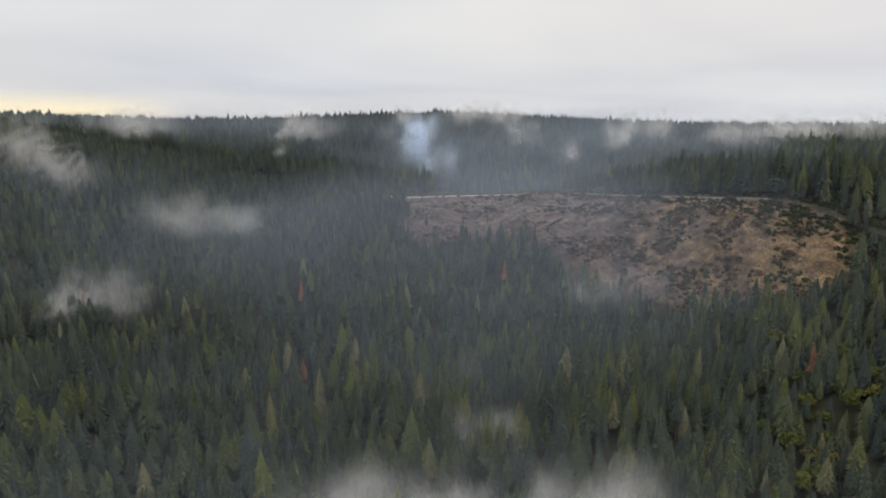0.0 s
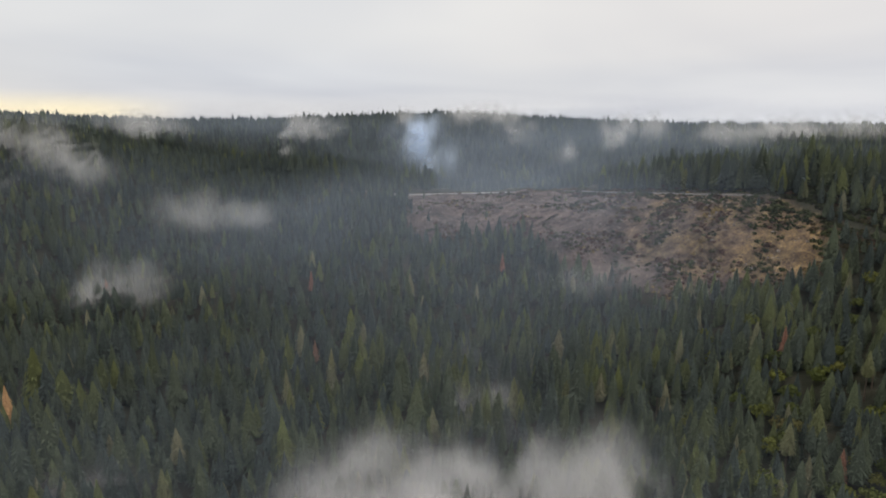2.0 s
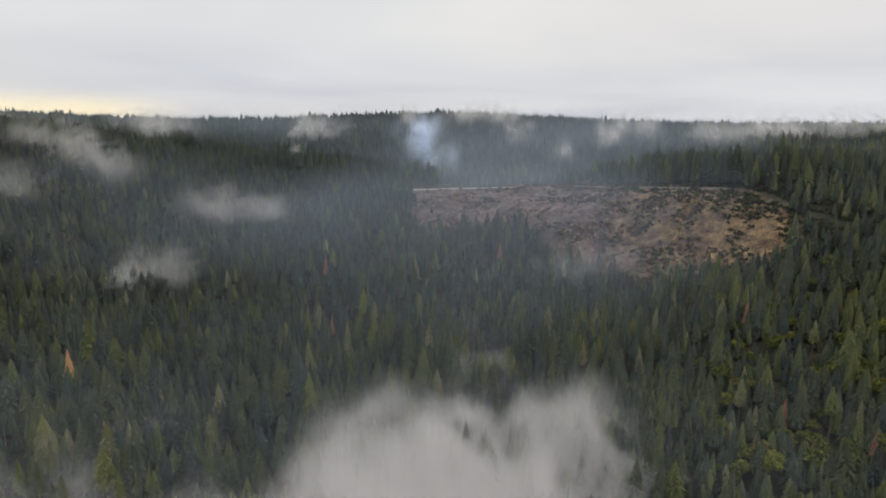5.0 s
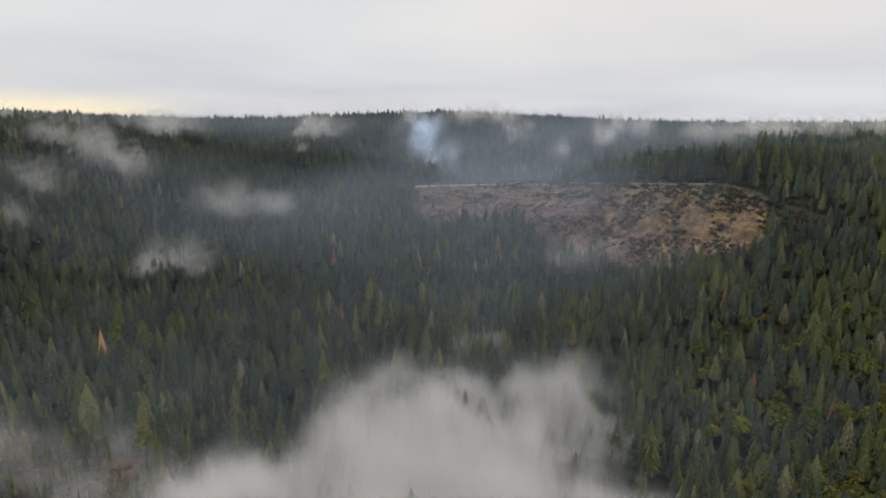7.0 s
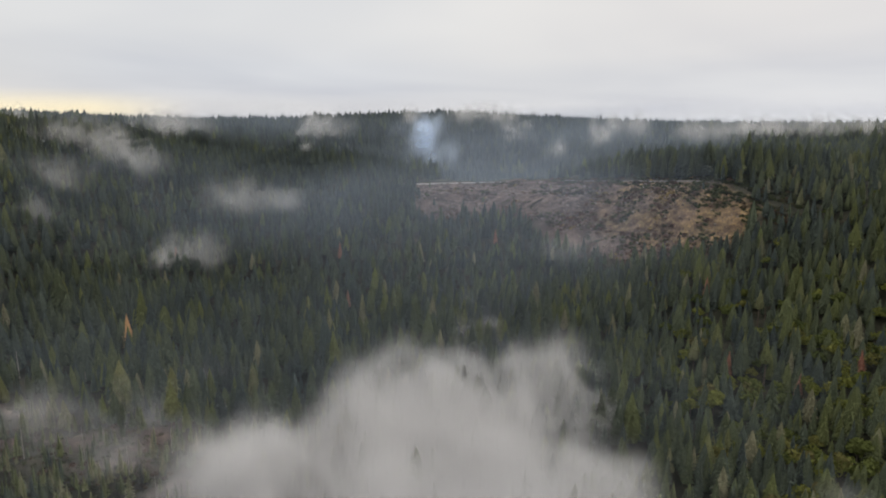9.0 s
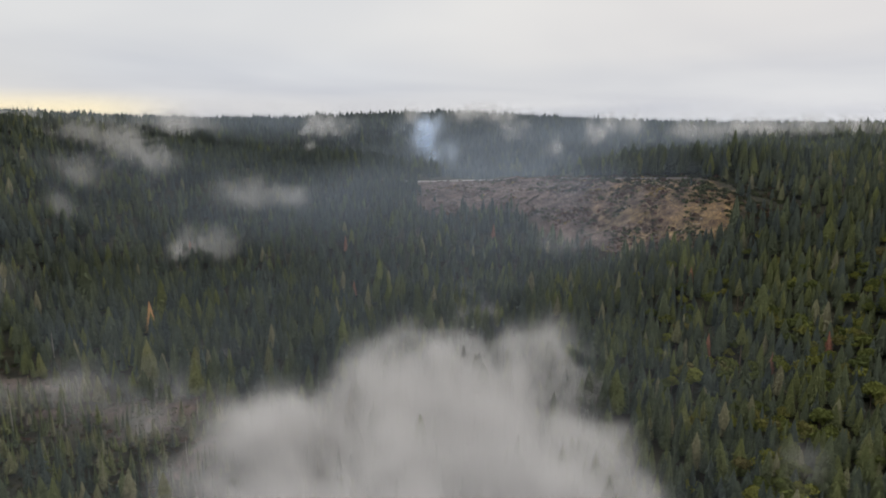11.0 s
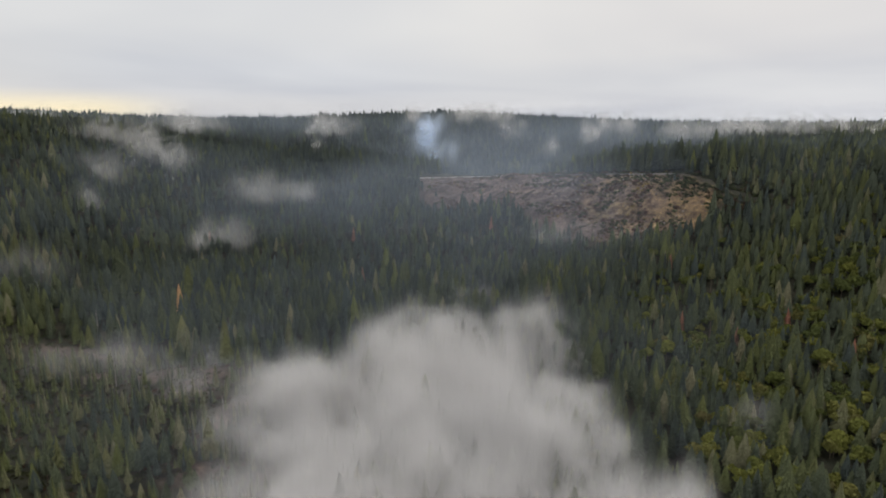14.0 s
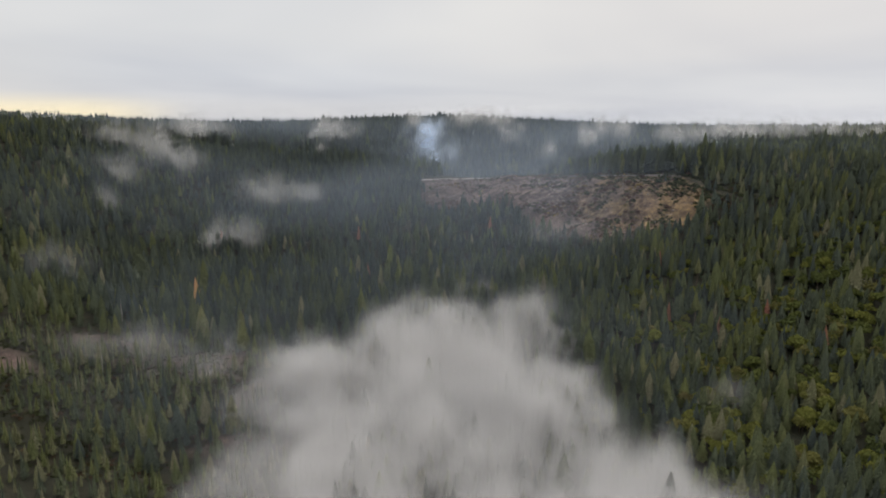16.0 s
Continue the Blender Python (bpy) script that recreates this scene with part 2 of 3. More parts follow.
def land(x, y):
    x, y = np.asarray(x, float), np.asarray(y, float)
    z, keep = smooth_land(x, y), np.clip((road_near(x, y) - 5) / 20, 0, 1)
    for k, w, a in WAVES:
        ang = k[0] * math.pi
        z = z + keep * a * np.sin((x * math.cos(ang) + y * math.sin(ang)) * 2 * math.pi / w + 9 * k[1] + 1.3 * np.sin((x * k[2] + y * k[1]) * 5 / w))
    return z


def inside(shape, x, y):
    """Metres inside (positive) or outside an outline in plan."""
    d, odd = np.full(np.shape(x), 1e9), np.zeros(np.shape(x), bool)
    for (ax, ay), (bx, by) in zip(shape, shape[1:] + shape[:1]):
        u = np.clip(((x - ax) * (bx - ax) + (y - ay) * (by - ay)) / ((bx - ax) ** 2 + (by - ay) ** 2), 0, 1)
        d = np.minimum(d, np.hypot(x - ax - u * (bx - ax), y - ay - u * (by - ay)))
        odd ^= ((ay > y) != (by > y)) & (x < (bx - ax) * (y - ay) / (by - ay + 1e-9) + ax)
    return np.where(odd, d, -d)


def patchy(x, y, w=40.0, seed=0):
    """Smooth random field, about -1 to 1."""
    r, s = np.random.default_rng(seed), 0
    for _ in range(6):
        a, p, f = r.uniform(0, 6.3), r.uniform(0, 6.3), r.uniform(0.6, 1.8)
        s = s + np.sin((x * math.cos(a) + y * math.sin(a)) * 6.28 * f / w + p)
    return s / 3


def bareness(x, y):
    b = inside(SCAR, x, y) + 5 * patchy(x, y, 34, 3)
    bank = inside(((-235, 118), (-150, 100), (-70, 30), (-55, 45), (-105, 128), (-150, 150), (-230, 150)), x, y) * 0.35 - 8 + 7 * patchy(x, y, 26, 8)
    for cx, cy, w in ((-127, 132, 11), (-222, 74, 15), (-108, 48, 10)):
        bank = np.maximum(bank, w - np.hypot(x - cx, y - cy) + 5 * patchy(x, y, 18, 9) - 3)
    return np.clip(np.maximum(b, bank) / 7 + 0.5, 0, 1)


def part(name, me, mat, parent=None, label=""):
    ob = new(name, me)
    if mat is not None and not me.materials:
        me.materials.append(mat)
    ob.parent = parent
    return tagged(ob, label)


def mesh_of(name, verts, faces, mat=None, smooth=False, tint=None):
    """A mesh from arrays; faces all of one size."""
    verts, faces = np.asarray(verts, np.float32), np.asarray(faces, np.int32)
    me = bpy.data.meshes.new(name)
    n, k = faces.shape
    me.vertices.add(len(verts)), me.loops.add(n * k), me.polygons.add(n)
    me.vertices.foreach_set("co", verts.ravel())
    me.loops.foreach_set("vertex_index", faces.ravel())
    me.polygons.foreach_set("loop_start", np.arange(0, n * k, k, dtype=np.int32))
    me.polygons.foreach_set("use_smooth", np.full(n, smooth))
    if tint is not None:
        me.attributes.new("tint", "FLOAT", "POINT").data.foreach_set("value", np.asarray(tint, np.float32))
    me.update(calc_edges=True)
    if mat is not None:
        me.materials.append(mat)
    return me


def axis(lo, hi, step, reach):
    mid = list(np.arange(lo, hi + 0.1, step))
    s, a, b = step, lo, hi
    while a > -reach or b < reach:
        s *= 1.3
        a, b = a - s, b + s
        mid = [a] + mid + [b]
    return np.array(mid)


def build_ground():
    xs, ys = axis(-560, 560, 7.0, 4600), axis(-20, 860, 7.0, 4600)
    gx, gy = np.meshgrid(xs, ys)
    x, y = gx.ravel(), gy.ravel()
    z = land(x, y)
    far = np.clip((np.hypot(x, y - 600) - 2000) / 900, 0, 1)
    z = z * (1 - far) + 70 * far
    nx, ny = len(xs), len(ys)
    i = (np.arange(ny - 1)[:, None] * nx + np.arange(nx - 1)).ravel()
    me = mesh_of("ground", np.stack([x, y, z], 1), np.stack([i, i + 1, i + nx + 1, i + nx], 1), mat_ground, True)
    me.attributes.new("bare", "FLOAT", "POINT").data.foreach_set("value", bareness(x, y).astype(np.float32))
    tagged(new("ground", me), "hilly forest floor of brown duff and bare reddish earth", "ground", kind="structure")


build_ground()


def rail(points, step=3.0):
    """Evenly spaced points on a smooth line through those given."""
    p = np.array([points[0], *points, points[-1]], float)
    out = []
    for a, b, c, d in zip(p, p[1:], p[2:], p[3:]):
        n = max(2, int(np.hypot(*(c - b)) / step))
        for u in np.arange(n) / n:
            out.append(0.5 * (2 * b + (c - a) * u + (2 * a - 5 * b + 4 * c - d) * u * u + (3 * b - a - 3 * c + d) * u**3))
    return np.array(out)


def strip(name, mid, offs, mat, label):
    """A ribbon along mid; offs: pairs of (metres to the side, metres up), from one side to the other."""
    t = np.gradient(mid, axis=0)
    t /= np.linalg.norm(t, axis=1, keepdims=True)
    side = np.stack([t[:, 1], -t[:, 0]], 1)
    z = smooth_land(mid[:, 0], mid[:, 1])
    v = np.concatenate([np.c_[mid + side * o, z + h] for o, h in offs])
    n, m = len(mid), len(offs)
    i = (np.arange(m - 1)[:, None] * n + np.arange(n - 1)).ravel()
    me = mesh_of(name, v, np.stack([i, i + 1, i + n + 1, i + n], 1), mat, False)
    return tagged(new(name, me), label, "road", kind="structure")


ROAD_MID = rail(ROAD)
strip("road", ROAD_MID[(ROAD_MID[:, 0] > -92) & (ROAD_MID[:, 0] < 222)], ((-2.8, -1.2), (-2.2, 0.3), (0, 0.4), (2.2, 0.3), (2.8, -1.2)), mat_road, "pale gravel road along the top of the cut slope")
strip("road_edge", ROAD_MID[(ROAD_MID[:, 0] > -50) & (ROAD_MID[:, 0] < 105)], ((2.4, -1.5), (2.5, 0.75), (3.1, 0.7), (4.2, -1.8)), mat_kerb, "pale rock berm along the outer edge of the road")


# ---- trees ----
def ring_faces(n, sides):
    k = np.arange(sides)
    base = np.arange(n - 1)[:, None] * sides
    q = np.stack([base + k, base + (k + 1) % sides, base + sides + (k + 1) % sides, base + sides + k], -1).reshape(-1, 4)
    return np.concatenate([q[:, [0, 1, 2]], q[:, [0, 2, 3]]])


def tube(path, radii, sides=6):
    a = np.arange(sides) * 2 * math.pi / sides
    v = np.concatenate([np.c_[p[0] + r * np.cos(a), p[1] + r * np.sin(a), np.full(sides, p[2])] for p, r in zip(path, radii)])
    return v, ring_faces(len(path), sides)


def joined(bits):
    vs, fs, n = [], [], 0
    for v, f in bits:
        vs.append(v), fs.append(np.asarray(f) + n)
        n += len(v)
    return np.concatenate(vs), np.concatenate(fs)


def conifer(rng, tall, wide, rings, sides, boughs, bottom=0.12, thin=0.0, blunt=0.68, fine=0.8):
    """Crown of a conifer: a ragged inner cone about a slightly leaning stem, covered with short drooping boughs. Returns verts, triangles."""
    lean = rng.normal(0, 0.012 * tall, 2)

    def reach(h):
        return wide * ((1 - h) / (1 - bottom)) ** blunt * (0.70 + 0.30 * min(1.0, (h - bottom) / 0.14 + 0.2)) + 0.006 * tall
    a = np.arange(sides) * 2 * math.pi / sides
    core = []
    for h in np.linspace(bottom, 0.985, rings):
        r = (0.66 - thin) * reach(h) * rng.uniform(0.8, 1.2, sides)
        core.append(np.c_[lean[0] * h * h + r * np.cos(a), lean[1] * h * h + r * np.sin(a), h * tall + rng.normal(0, 0.012 * tall, sides)])
    bits = [(np.concatenate(core), ring_faces(rings, sides))]
    turn, whorls = rng.uniform(0, 6.3), max(9, int(boughs ** 0.5 * 1.15))
    for k in range(boughs):
        # spread over the crown's surface in whorls, each bough a short drooping spray
        u = (k + rng.uniform()) / boughs
        h = bottom + (0.97 - bottom) * (1 - math.sqrt(1 - u * 0.985)) ** 0.92
        h = h * 0.45 + 0.55 * (bottom + (0.97 - bottom) * (round((h - bottom) / (0.97 - bottom) * whorls) + 0.5) / (whorls + 1))
        L, b = reach(h) * rng.uniform(0.62, 1.16), turn + k * 2.39996 + rng.normal(0, 0.3)
        d, side = np.array([math.cos(b), math.sin(b), 0]), np.array([-math.sin(b), math.cos(b), 0])
        w = fine * (0.135 * L + 0.009 * tall) * rng.uniform(0.75, 1.25)
        foot = np.array([*(lean * h * h), h * tall])
        root = foot + d * 0.45 * L + [0, 0, rng.uniform(0.16, 0.30) * L + 0.006 * tall]
        tip = foot + d * L + [0, 0, (0.18 * h - rng.uniform(0.02, 0.22)) * L]
        bits.append((np.array([root - side * w, tip, root + side * w]), np.array([(0, 1, 2)])))
    q = np.array([[-0.012, 0, 0.93], [0.012, 0.006, 0.93], [0, -0.012, 0.93], [0, 0, 1.02]]) * tall + [*lean, 0]
    bits.append((q, np.array([(0, 1, 3), (1, 2, 3), (2, 0, 3)])))
    return joined(bits)


def far_conifer(rng):
    """A small conifer of unit height for distant woods: three ragged skirts."""
    bits = []
    for lo, hi, r in ((0.05, 0.70, 0.23), (0.42, 1.0, 0.15)):
        a = np.arange(7) * 2 * math.pi / 7 + rng.uniform(0, 1)
        rr = r * rng.uniform(0.6, 1.2, 7)
        v = np.r_[np.c_[rr * np.cos(a), rr * np.sin(a), lo + rng.normal(0, 0.035, 7)], [[0, 0, hi]]]
        bits.append((v, np.array([(k, (k + 1) % 7, 7) for k in range(7)])))
    return joined(bits)


def broadleaf(rng, tall, wide, clumps):
    """Crown of a broadleaf tree: leaf sprays over several lobes with gaps. Returns verts, triangles."""
    lobes = [(np.array([rng.normal(0, 0.33) * wide, rng.normal(0, 0.33) * wide, tall * rng.uniform(0.45, 0.8)]), wide * rng.uniform(0.38, 0.62)) for _ in range(7)]
    lobes.append((np.array([0, 0, tall * 0.62]), wide * 0.7))
    vs, fs, n = [], [], 0
    for _ in range(clumps):
        c, r = lobes[rng.integers(len(lobes))]
        d = rng.normal(0, 1, 3)
        d[2] = abs(d[2]) * 0.9 - 0.25
        d /= np.linalg.norm(d)
        p = c + d * r * rng.uniform(0.72, 1.05) * [1, 1, 0.85]
        out = d + rng.normal(0, 0.45, 3)
        out /= np.linalg.norm(out)
        s = np.cross(out, rng.normal(0, 1, 3))
        s /= np.linalg.norm(s)
        t = np.cross(out, s)
        e = wide * rng.uniform(0.08, 0.16)
        q = np.array([p - s * e, p - t * e * 0.7 + out * e * 0.2, p + s * e * 0.9, p + t * e - out * e * 0.25])
        vs.append(q), fs.append(np.array([(0, 1, 2), (0, 2, 3)]) + n)
        n += 4
    return np.concatenate(vs), np.concatenate(fs)


def scatter(protos, xs, ys, scale, spin, tint, sink=0.4):
    """Many copies of a few tree shapes as one set of arrays."""
    z = land(xs, ys) - sink
    vs, fs, ts, n = [], [], [], 0
    kind = np.arange(len(xs)) % len(protos)
    for k, (v, f) in enumerate(protos):
        w = np.nonzero(kind == k)[0]
        if not len(w):
            continue
        c, s = np.cos(spin[w])[:, None], np.sin(spin[w])[:, None]
        sc = scale[w][:, None]
        slim = sc * (0.85 + 0.3 * ((w * 0.618) % 1))[:, None]
        out = np.stack([(v[:, 0] * c - v[:, 1] * s) * slim + xs[w][:, None], (v[:, 0] * s + v[:, 1] * c) * slim + ys[w][:, None], v[:, 2] * sc + z[w][:, None]], -1)
        vs.append(out.reshape(-1, 3))
        fs.append((f[None] + (np.arange(len(w)) * len(v))[:, None, None] + n).reshape(-1, 3))
        ts.append(np.repeat(tint[w], len(v)))
        n += len(w) * len(v)
    return np.concatenate(vs), np.concatenate(fs), np.concatenate(ts)


def planting(x0, x1, y0, y1, step, seed):
    """Places on a shaken grid."""
    r = np.random.default_rng(seed)
    gx, gy = np.meshgrid(np.arange(x0, x1, step), np.arange(y0, y1, step))
    n = gx.size
    return gx.ravel() + r.uniform(-0.48, 0.48, n) * step, gy.ravel() + r.uniform(-0.48, 0.48, n) * step, r


def single_zone(x, y):
    """The stretch of wood whose trees stand as things of their own."""
    right = (x > 112) & (x < 190) & (y > 22) & (y < 88)
    left = (x > -165) & (x < -90) & (y > 18) & (y < 72)
    return right | left


def height_of(x, y, r):
    """How tall trees grow: lower on the dry bank, taller in the wood."""
    h = r.normal(13.2, 3.0, len(x)).clip(6, 23)
    h = np.where(r.uniform(0, 1, len(x)) < 0.07, h * 1.35, h)
    h = h * (1 + 0.17 * np.clip((360 - y) / 60, 0, 1))
    h = h * (1 - 0.04 * ((x > 235) & (y > 330))) * (1 - 0.13 * ((x > 90) & (y < 240)))
    young = ((x < -50) & (y < 150) & (x > -260)) * 1.0
    h = h * (1 - 0.25 * young)
    ridge = np.clip((x - 150) / 70, 0, 1) * np.clip((y - 385) / 40, 0, 1) * (y < 620)
    h = h * (1 - ridge) + ridge * (12 + 1.05 * h)
    return h * (1 - 0.45 * np.clip(bareness(x, y) * 1.2, 0, 1))


def tree_tint(x, y, r):
    """Olive on the near slopes, blue-green in the hollow, light ones here and there."""
    warm = np.clip(0.35 + 0.0005 * np.abs(x - 20) + 0.10 * patchy(x, y, 120, 4) - 0.0004 * (y - 150) + 0.16 * ((x < -50) & (y < 150)) - 0.13 * ((x < -50) & (y > 170)), 0.05, 0.8)
    t = np.clip(warm + r.normal(0, 0.22, len(x)), 0, 0.95)
    return np.where((r.uniform(0, 1, len(x)) < 0.015) & (y < 400), 1.0, t)


def wedge(x, y, pad=40):
    return np.abs(x) < 0.74 * (y + 225) + pad


rng = np.random.default_rng(11)
near_shapes = [conifer(rng, 1.0, rng.uniform(0.20, 0.30), 5, 6, 190, rng.uniform(0.05, 0.24), 0.0, rng.uniform(0.55, 0.85)) for _ in range(16)]
mid_shapes = [conifer(rng, 1.0, rng.uniform(0.21, 0.30), 4, 5, 92, rng.uniform(0.06, 0.16), 0.0, rng.uniform(0.56, 0.85), 1.15) for _ in range(12)]
far_shapes = [far_conifer(rng) for _ in range(8)]
young_shapes = [conifer(rng, 1.0, rng.uniform(0.15, 0.25), 4, 6, int(rng.integers(60, 110)), rng.uniform(0.04, 0.22), rng.uniform(0.2, 0.4), rng.uniform(0.6, 1.0), 1.1) for _ in range(10)]


def behind_road(x, y):
    """The open strip beyond the road, where the ground falls away."""
    return (x > -8) & (x < 150 - 0.1 * (y - 600)) & (y > 560) & (y < 800)


DEAD_RED = ((-87, 385), (-68.5, 300), (168, 269), (147.8, 187.5), (171.3, 163), (-216, 370), (44, 420), (204, 168), (212, 118))
ORANGE = ((-187.5, 229.5),)
PALE_OLD = ((-55.5, 273), (-82, 294), (-75, 262), (-108, 262))
LONG_STEMMED = ((134.7, 201), (141, 197), (148, 205), (183, 230), (190, 236), (162, 178), (228, 262), (96, 238))
ROUND_LEAFY = ((114, 161), (120, 165), (130, 162), (174, 157), (236, 173), (242, 180), (225, 220), (173, 84), (182, 80), (230, 117), (238, 121), (170, 115), (205, 142), (212, 150), (196, 120), (246, 150), (222, 136))
MARKED = DEAD_RED + ORANGE + PALE_OLD + LONG_STEMMED + ROUND_LEAFY


def clear_of_marked(x, y):
    """Leaves room round the trees that stand out."""
    ok = np.ones(np.shape(x), bool)
    for mx, my in MARKED:
        ok &= (np.hypot(x - mx, y - my) > 3.4) & ~((np.abs(x - mx) < 2.8) & (y < my) & (y > my - 8))
    return ok


def keepers(x, y, r):
    """Leaves open the bare slope, the road and random gaps."""
    b, d = bareness(x, y), road_near(x, y)
    return (r.uniform(0, 1, len(x)) > b * 0.985) & ~behind_road(x, y) & (d > np.where(x > 218, 2.5, 7.0)) & (r.uniform(0, 1, len(x)) > 0.05) & clear_of_marked(x, y)


def plant_woods():
    x, y, r = planting(-330, 330, -30, 330, 6.0, 21)
    x7, y7, _ = planting(70, 330, -30, 230, 8.6, 29)
    x, y = np.r_[x, x7], np.r_[y, y7]
    ok = keepers(x, y, r) & wedge(x, y) & ~single_zone(x, y)
    leafy = (r.uniform(0, 1, len(x)) < np.clip(0.27 * np.clip((x - 90) / 80, 0, 1) * np.clip((330 - y) / 150, 0, 1) * (1 + patchy(x, y, 60, 6)), 0, 0.6)) & ok
    c = ok & ~leafy
    young = c & (x < -48) & (x > -250) & (y < 140)
    c &= ~young
    x5, y5, _ = planting(-250, -48, -5, 140, 6.0, 27)
    few = (bareness(x5, y5) < 0.4) & (patchy(x5, y5, 55, 9) > -0.5)
    x, y, few = np.r_[x, x5], np.r_[y, y5], np.r_[np.zeros(len(x), bool), few]
    young, c, leafy = np.r_[young, np.zeros(len(x5), bool)] | few, np.r_[c, np.zeros(len(x5), bool)], np.r_[leafy, np.zeros(len(x5), bool)]
    v, f, t = scatter(young_shapes, x[young], y[young], r.uniform(4.5, 13.5, young.sum()), r.uniform(0, 6.3, young.sum()), tree_tint(x[young], y[young], r))
    tagged(new("young_conifer_wood", mesh_of("young_conifer_wood", v, f, mat_needles, False, t)), "open stand of thin young olive-green conifers on the bank", "forest", kind="stuff")
    v, f, t = scatter(near_shapes, x[c], y[c], height_of(x[c], y[c], r), r.uniform(0, 6.3, c.sum()), tree_tint(x[c], y[c], r))
    tagged(new("conifer_wood", mesh_of("conifer_wood", v, f, mat_needles, False, t)), "dense dark green conifer wood on the valley slopes", "forest", kind="stuff")
    shapes = [broadleaf(np.random.default_rng(70 + k), 1.0, 0.42, 230) for k in range(5)]
    v, f, t = scatter(shapes, x[leafy], y[leafy], r.uniform(9, 14, leafy.sum()), r.uniform(0, 6.3, leafy.sum()), r.uniform(0, 1, leafy.sum()))
    tagged(new("broadleaf_wood", mesh_of("broadleaf_wood", v, f, mat_leaves, False, t)), "yellow-green broadleaf trees among the conifers", "forest", kind="stuff")

    x, y, r = planting(-560, 560, 330, 660, 7.0, 22)
    x2, y2, _ = planting(-420, 420, 0, 330, 7.0, 23)
    side = np.abs(x2) >= 330
    x, y = np.r_[x, x2[side]], np.r_[y, y2[side]]
    ok = keepers(x, y, r) & wedge(x, y)
    x, y = x[ok], y[ok]
    v, f, t = scatter(mid_shapes, x, y, height_of(x, y, r), r.uniform(0, 6.3, len(x)), tree_tint(x, y, r))
    tagged(new("upper_conifer_wood", mesh_of("upper_conifer_wood", v, f, mat_needles, False, t)), "dense dark conifer wood round the head of the valley", "forest", kind="stuff")

    x, y, r = planting(-900, 900, 660, 1000, 9.0, 24)
    x3, y3, _ = planting(-1700, 1700, 1000, 1900, 12.5, 25)
    x, y = np.r_[x, x3], np.r_[y, y3]
    ok = wedge(x, y, 80) & (road_near(x, y) > 9) & ~behind_road(x, y)
    x4, y4, _ = planting(-900, 900, -700, 1000, 26.0, 26)
    out = ~wedge(x4, y4, 30) | (y4 < -30)
    x6, y6, _ = planting(-260, 260, -270, -28, 8.5, 28)
    x, y = np.r_[x[ok], x4[out], x6], np.r_[y[ok], y4[out], y6]
    v, f, t = scatter(far_shapes, x, y, r.normal(21, 4, len(x)).clip(10, 32) * np.where((y < 0) & (np.abs(x) < 200), 0.55, 1.0), r.uniform(0, 6.3, len(x)), tree_tint(x, y, r))
    tagged(new("far_conifer_wood", mesh_of("far_conifer_wood", v, f, mat_needles, False, t)), "hazy conifer wood on the far hills", "forest", kind="stuff")


plant_woods()


# ---- trees that stand as things of their own ----
def conifer_thing(seed, tall, wide, needles, label, bottom=0.14, thin=0.0, name="conifer_tree", rings=7, sides=9, boughs=420):
    r = np.random.default_rng(seed)
    ob = tagged(new(name), label, "tree")
    v, f = conifer(r, tall, wide, rings, sides, boughs, bottom, thin)
    p = np.array([[0, 0, -0.6], [0.05, 0, tall * 0.3], [0.02, 0.05, tall * 0.7], [0, 0, tall * 0.97]])
    tv, tf = tube(p, np.array([0.020, 0.014, 0.008, 0.001]) * tall)
    part("trunk", mesh_of("trunk", tv, tf, mat_bark, True), None, ob)
    part("crown", mesh_of("crown", v, f, needles), None, ob)
    return ob


def broadleaf_thing(seed, tall, wide):
    r = np.random.default_rng(seed)
    ob = tagged(new("broadleaf_tree"), "rounded yellow-green broadleaf tree on the wooded slope", "tree", "broadleaf trees")
    bits = [tube(np.array([[0, 0, -0.5], [0.1, 0, tall * 0.3], [0, 0.1, tall * 0.55]]), np.array([0.24, 0.18, 0.1]))]
    for k in range(5):
        a = k * 1.26 + r.uniform(0, 0.6)
        bits.append(tube(np.array([[0, 0, tall * 0.28], [0.5 * wide * math.cos(a) * 0.5, 0.25 * wide * math.sin(a), tall * 0.45], [0.6 * wide * math.cos(a), 0.6 * wide * math.sin(a), tall * 0.66]]), np.array([0.11, 0.08, 0.03]), 5))
    part("trunk", mesh_of("trunk", *joined(bits), mat_bark, True), None, ob)
    v, f = broadleaf(r, tall, wide, 760)
    part("crown", mesh_of("crown", v, f, mat_leaves_one), None, ob)
    return ob


def snag_thing(seed, tall):
    """A dead, nearly bare standing trunk with stub branches."""
    r = np.random.default_rng(seed)
    ob = tagged(new("dead_snag"), "grey dead standing conifer with short bare branches", "dead tree", "dead snags")
    p = np.array([[0, 0, -0.5], [0.1, 0, tall * 0.4], [0.05, 0.1, tall * 0.75], [0.15, 0.05, tall]])
    part("trunk", mesh_of("trunk", *tube(p, np.array([0.26, 0.2, 0.12, 0.03])), mat_grey_wood, True), None, ob)
    bits = []
    for k in range(26):
        h, a = tall * r.uniform(0.25, 0.97), r.uniform(0, 6.3)
        L = (1.05 - h / tall) * tall * 0.12 * r.uniform(0.5, 1.3) + 0.3
        root = np.array([0.08, 0.05, h])
        bits.append(tube(np.array([root, root + [L * math.cos(a), L * math.sin(a), -0.25 * L]]), np.array([0.06, 0.02]), 4))
    part("branches", mesh_of("branches", *joined(bits), mat_grey_wood), None, ob)
    return ob


